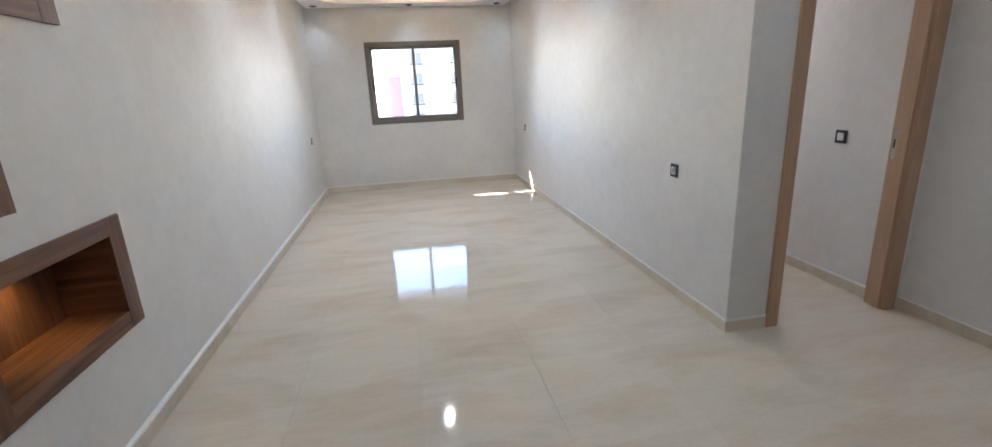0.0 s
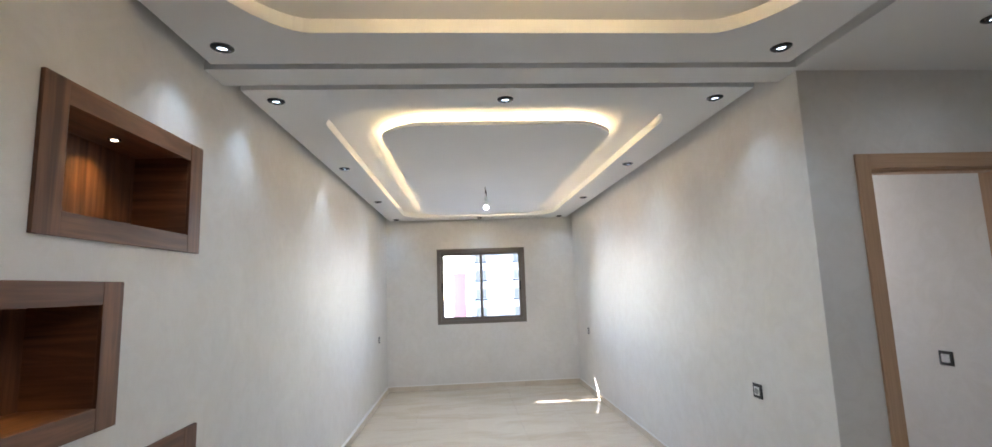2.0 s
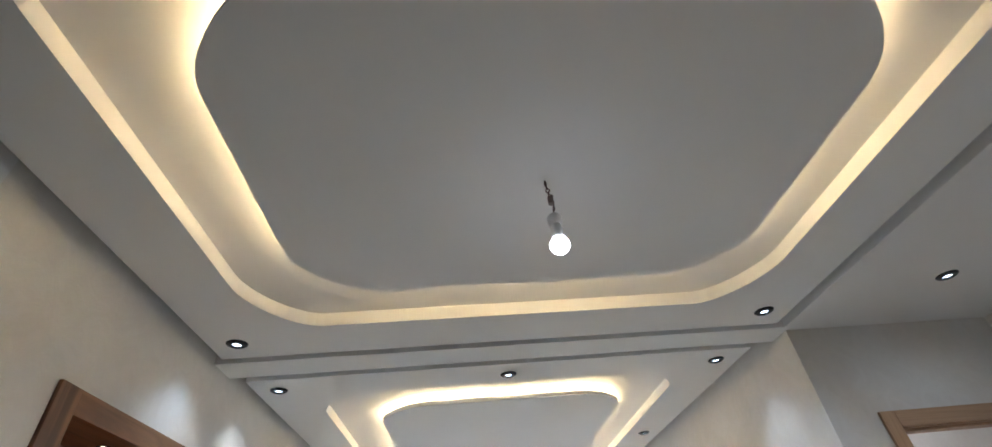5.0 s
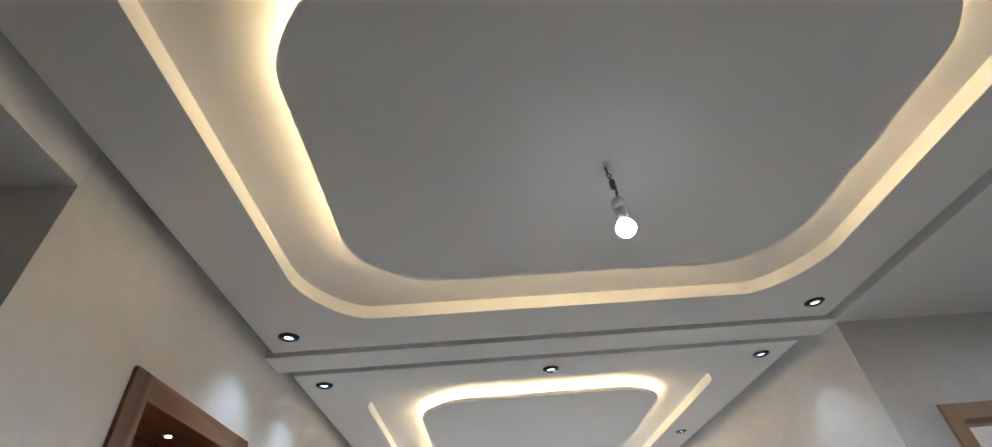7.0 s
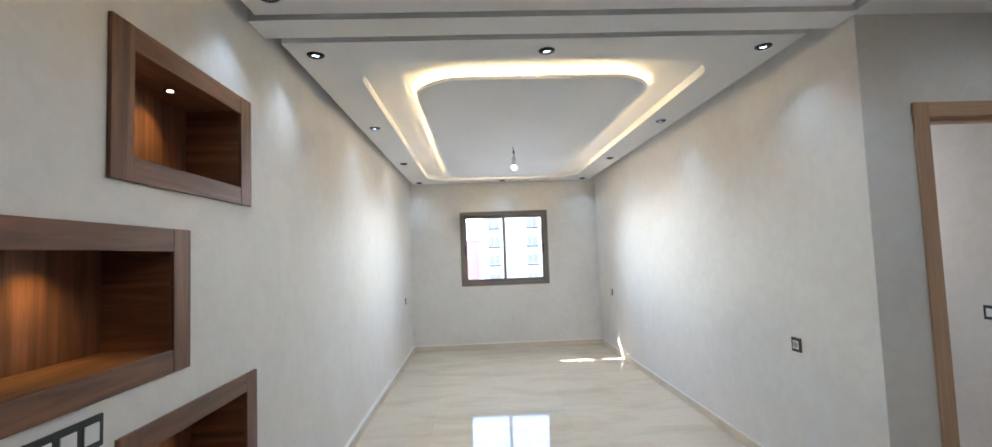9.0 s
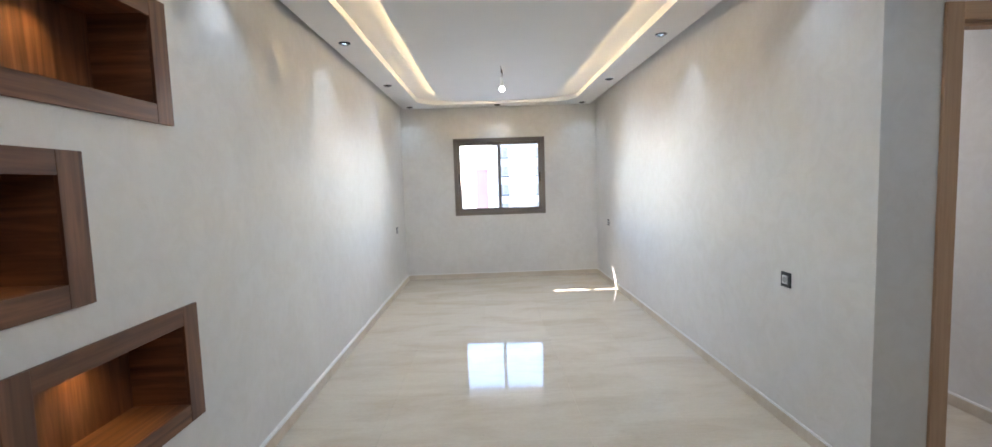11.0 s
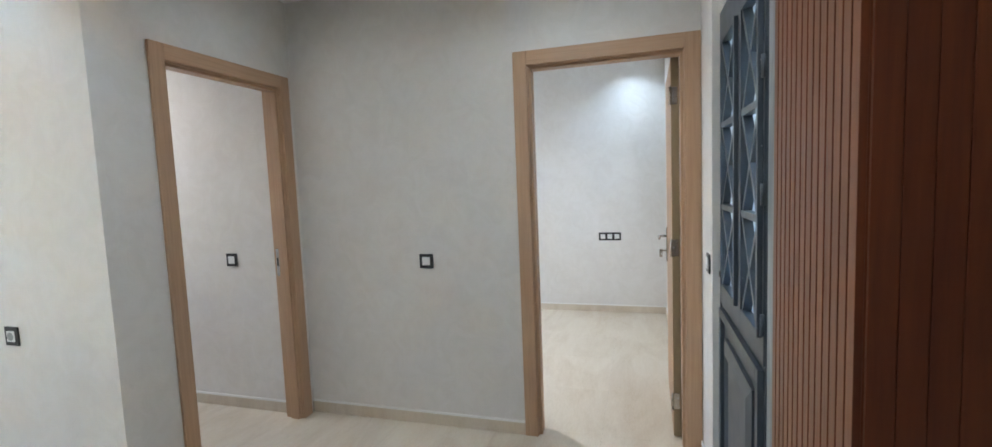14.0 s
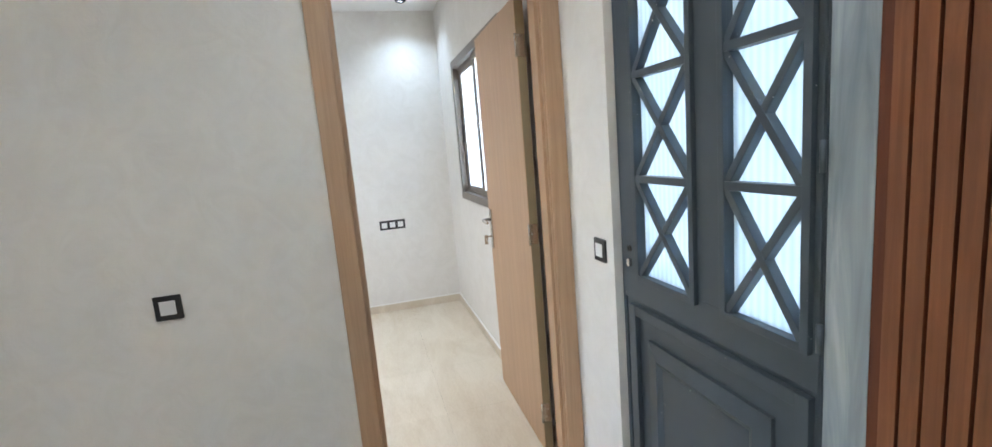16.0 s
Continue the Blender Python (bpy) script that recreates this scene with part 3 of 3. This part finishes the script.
# ---------------------------------------------------------------- niches
def niche(y0, y1, z0, z1):
    ob = thing("wall_niche", "walnut-framed wall niche with a small warm spotlight", "niche", "niches in the wall", at=pose(XW, y0, z0))
    w, h, p, d = y1 - y0, z1 - z0, 0.014, 0.235
    for a, c in ((0, STILE), (w - STILE, w)):
        part("stile", boxes((0, p, a, c, 0, h), bevel=0.003), WALNUT[2], ob)
    for a, c in ((0, RAIL), (h - RAIL, h)):
        part("rail", boxes((0, p - 0.001, STILE, w - STILE, a, c), bevel=0.003), WALNUT[1], ob)
    a, b, c, e = STILE, w - STILE, RAIL, h - RAIL
    part("back_panel", boxes((-d, -d + 0.012, a, b, c, e + 0.012)), WALNUT[2], ob)
    part("side_panel", boxes((-d, 0, a - 0.005, a, c - 0.005, e + 0.017)), WALNUT[0], ob)
    part("side_panel", boxes((-d, 0, b, b + 0.005, c - 0.005, e + 0.017)), WALNUT[0], ob)
    part("shelf", boxes((-d, 0, a, b, c - 0.005, c)), WALNUT[1], ob)
    part("top_panel", boxes((-d, 0, a, b, e + 0.012, e + 0.017)), WALNUT[1], ob)
    ly = a + (b - a) * 0.58
    rg = lathe([(0.022, -0.004), (0.022, 0), (0.0, 0)], 20)
    bmesh.ops.translate(rg, verts=rg.verts[:], vec=(-0.12, ly, e + 0.012))
    lamp = part("niche_lamp", rg, M_RING, ob, "small black recessed spotlight")
    ln = lathe([(0.012, -0.0055), (0.012, -0.003), (0, -0.003)], 16)
    bmesh.ops.translate(ln, verts=ln.verts[:], vec=(-0.12, ly, e + 0.012))
    part("lens", ln, M_LENS_WARM, lamp, "glowing lens")
    spot((XW - 0.12, y0 + ly, z0 + e + 0.002), NICHE_W, WARM, 105, 1.0, (-0.25, 0, -1), 0.012)


for k in NICHES:
    niche(*k)


# ---------------------------------------------------------------- switches and sockets
def switch_plate(label, modules, at, socket=False, category="switch"):
    """A black plate with white modules; local x along the wall, y out of it."""
    ob = thing("wall_socket" if socket else "light_switch", label, category, at=at)
    w = 0.073 * modules + 0.012
    bm = boxes((-w / 2, w / 2, 0, 0.008, -0.0425, 0.0425), bevel=0.003)
    part("plate", bm, M_BLACK, ob)
    for k in range(modules):
        cx = (k - (modules - 1) / 2) * 0.073
        r = part("rocker", boxes((cx - 0.0245, cx + 0.0245, 0.008, 0.0115, -0.0245, 0.0245), bevel=0.002), M_WHITE, ob, "white insert")
        if socket:
            hole = lathe([(0.019, 0), (0.019, 0.0012), (0.0, 0.0012)], 20)
            bmesh.ops.transform(hole, matrix=pose(cx, 0.0115, 0, -90), verts=hole.verts[:])
            part("socket_well", hole, plain("socket_grey", (0.32, 0.32, 0.32), 0.4), r)
    return ob


FACE_W = pose(0, 0, 0, 0, 0, 90)      # on a wall that faces -x
FACE_E = pose(0, 0, 0, 0, 0, -90)     # on a wall that faces +x
FACE_S = pose(0, 0, 0, 0, 0, 180)     # on a wall that faces -y


def on(x, y, z, turn):
    return pose(x, y, z) @ turn


switch_plate("black-framed single socket low on the stucco wall", 1, on(XE, 2.52, 0.845, FACE_W), True, "socket")
switch_plate("small black-framed socket near the window wall", 1, on(XE, 6.55, 0.85, FACE_W), True, "socket")
switch_plate("small black-framed socket near the window wall", 1, on(XW, 6.55, 0.84, FACE_E), True, "socket")
switch_plate("black-framed switch with a white rocker in the hall", 1, on(XH, 1.035, 0.998, FACE_W))
switch_plate("black-framed switch inside the doorway", 1, on(2.118, 2.40, 1.005, FACE_W))
switch_plate("black-framed row of three white switches", 3, on(4.87, 0.14, 0.82, FACE_W))
switch_plate("black-framed switch beside the metal door", 1, on(1.912, YP, 1.045, pose(0, 0, 0)))
switch_plate("black-framed triple switch below the niche", 3, on(XW, 0.885, 1.03, FACE_E))


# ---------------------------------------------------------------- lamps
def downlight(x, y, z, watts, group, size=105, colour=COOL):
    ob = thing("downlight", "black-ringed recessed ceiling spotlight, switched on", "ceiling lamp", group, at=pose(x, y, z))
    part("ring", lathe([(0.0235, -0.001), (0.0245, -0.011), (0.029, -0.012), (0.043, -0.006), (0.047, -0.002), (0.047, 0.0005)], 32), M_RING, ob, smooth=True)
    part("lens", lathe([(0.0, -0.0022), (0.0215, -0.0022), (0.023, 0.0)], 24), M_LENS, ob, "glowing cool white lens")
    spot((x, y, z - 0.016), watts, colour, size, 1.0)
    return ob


for x in (-1.765, 0.752):
    for y in (1.645, -0.395):
        downlight(x, y, ZC, SPOT_W, "downlights of the first cove ceiling")
    for y in (2.25, 3.795, 5.45, 7.02):
        downlight(x, y, ZC, SPOT_W, "downlights of the long room")
for y in (2.25, 7.02):
    downlight(-0.49, y, ZC, SPOT_W, "downlights of the long room")
downlight(1.53, 1.39, ZC, HALL_W * 0.5, "hall downlights", 170, (0.78, 0.91, 1.0))
# second hall lamp is unseen, added to brighten the walls
downlight(1.53, 0.15, ZC, HALL_W * 1.7, "hall downlights", 170, (0.78, 0.91, 1.0))
# unseen fill lamp added for the bedroom behind the first doorway
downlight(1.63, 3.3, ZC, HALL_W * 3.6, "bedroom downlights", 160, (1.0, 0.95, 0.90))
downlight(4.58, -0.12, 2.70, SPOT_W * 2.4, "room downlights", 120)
# added out of view: strong fill for the bright room, stands in for daylight
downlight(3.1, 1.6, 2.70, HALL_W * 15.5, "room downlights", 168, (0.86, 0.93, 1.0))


def hanging_bulb(x, y, z, watts):
    top = ZC - 0.012 - z
    ob = thing("hanging_bulb", "bare white bulb hanging from a twisted cable, switched on", "pendant lamp", at=pose(x, y, z))
    part("bulb", lathe([(0.0, -0.028), (0.012, -0.0255), (0.021, -0.018), (0.028, -0.006), (0.028, 0.006), (0.0225, 0.016), (0.018, 0.022)], 28), M_BULB, ob, "glowing bulb", True)
    part("bulb_neck", lathe([(0.0185, 0.021), (0.019, 0.030), (0.017, 0.058), (0.014, 0.072)], 24), M_WHITE, ob, "white bulb neck", True)
    part("lamp_holder", lathe([(0.015, 0.070), (0.021, 0.076), (0.021, 0.098), (0.014, 0.108), (0.006, 0.113)], 24), M_WHITE, ob, "white lamp holder", True)
    for ph in (0, math.pi):
        pts = []
        for k in range(41):
            t = k / 40
            zz = 0.11 + t * (top - 0.11)
            a = ph + t * 17
            lean = 0.006 * math.sin(t * 5.0)
            r = 0.0022 + (0.004 if 0.45 < t < 0.75 else 0)
            pts.append((lean + r * math.cos(a), r * math.sin(a), zz))
        part("cable", tube(pts, 0.0021, 6), M_WIRE, ob, "twisted grey-brown cable", True)
    spot((x, y, z - 0.032), watts, (0.82, 0.92, 1.0), 178, 0.4, radius=0.012)
    part("cable_clamp", lathe([(0.0, 0.15), (0.009, 0.152), (0.009, 0.178), (0.0, 0.18)], 12), M_WIRE, ob)


hanging_bulb(-0.466, 0.63, 2.328, BULB_W * 0.42)
hanging_bulb(-0.50, 4.63, 2.352, BULB_W * 1.4)


# ---------------------------------------------------------------- outside
M_FACADE = plaster("cream_facade", (0.42, 0.41, 0.395))
M_RED = plaster("red_facade", (0.42, 0.19, 0.18))
M_PALEGLASS = plain("curtained_window_glass", (0.20, 0.19, 0.175), 0.9)
M_DARKGLASS = plain("dark_window_glass", (0.03, 0.04, 0.05), 0.7)
M_ROAD = plaster("street_paving", (0.32, 0.32, 0.325))
structure("ground", boxes((-400, 400, -400, 400, -9.3, -9.0)), M_ROAD, "asphalt ground far below the window", "ground")
# slab out of view, added to block most sun through the end window
structure("sun_blocker_slab", boxes((-2.4, 1.3, 7.5, 8.44, 2.28, 2.45)), M_FACADE, "unseen slab added above the window to narrow the sun patch", "facade")


def apartment_block(name, label, x0, x1, y, z1, mat, columns, floors):
    ob = thing(name, label, "building", at=pose(0, y, -9.0))
    top = z1 + 9.0
    w = (x1 - x0) / columns
    holes = []
    for c in range(columns):
        for r in range(floors):
            cx, cz = x0 + (c + 0.25) * w, r * 2.75 + 1.25
            holes.append((cx - 0.85, cx + 0.85, cz - 0.75, cz + 0.75))
    part("wall", wall_cells("y", 0, 0.3, x0, x1, 0, top, holes), mat, ob)
    part("roof", boxes((x0 - 0.2, x1 + 0.2, -0.15, 9.0, top, top + 0.3)), mat, ob)
    part("core", boxes((x0, x1, 0.5, 9.0, 0, top)), M_DARKGLASS, ob)
    for h in holes:
        win = part("window", boxes((h[0], h[1], 0.20, 0.24, h[2], h[3])), M_PALEGLASS, ob)
        part("window_frame", boxes((h[0], h[0] + 0.07, 0.15, 0.2, h[2], h[3]), ((h[0] + h[1]) / 2 - 0.03, (h[0] + h[1]) / 2 + 0.03, 0.15, 0.2, h[2], h[3]), (h[1] - 0.07, h[1], 0.15, 0.2, h[2], h[3]), (h[0], h[1], 0.15, 0.2, h[2], h[2] + 0.07), (h[0], h[1], 0.15, 0.2, h[3] - 0.07, h[3])), M_FACADE, win)
        part("sill", boxes((h[0] - 0.1, h[1] + 0.1, -0.12, 0.15, h[2] - 0.22, h[2])), M_DARKGLASS, win)
    return ob


apartment_block("apartment_building", "cream apartment block with rows of windows across the street", 0.3, 17.4, 72, 10.5, M_FACADE, 3, 6)
apartment_block("apartment_building", "red apartment block beside the cream one", -2.4, -0.5, 74, 3.4, M_RED, 1, 0)
apartment_block("apartment_building", "cream apartment block further along the street", -30.0, -6.0, 95, 0.5, M_FACADE, 4, 3)

# ---------------------------------------------------------------- floor tiles
TILE = 0.60
tile_mesh = mesh_of(boxes((0.0004, TILE - 0.0004, 0.0004, TILE - 0.0004, -0.003, 0.0), bevel=0.0003), "tile", M_TILE)
for i in range(-8, 13):
    for j in range(-5, 13):
        x, y = XW + i * TILE, YN - (j + 1) * TILE
        main = XW - 0.7 < x < XE and -1.2 < y
        hall = XE - TILE < x < XH + 0.1 and -0.95 < y < 3.2
        room = XH - TILE < x < 4.87 and -0.95 < y < 2.2
        if (main or hall or room) and y < YN - 0.3:
            t = new("tile", tile_mesh)
            t.parent = floor
            t.location = (x, y, 0)
structure("floor_back", boxes((-4.6, 5.0, -3.2, -1.15, -0.002, -0.0005), (-4.6, -2.56, -1.15, 0.53, -0.002, -0.0005), (XE, 2.3, 3.65, 5.0, -0.002, -0.0005), (3.15, 4.87, 2.45, 3.25, -0.002, -0.0005)), M_TILE, "polished cream marble floor beyond", "floor")
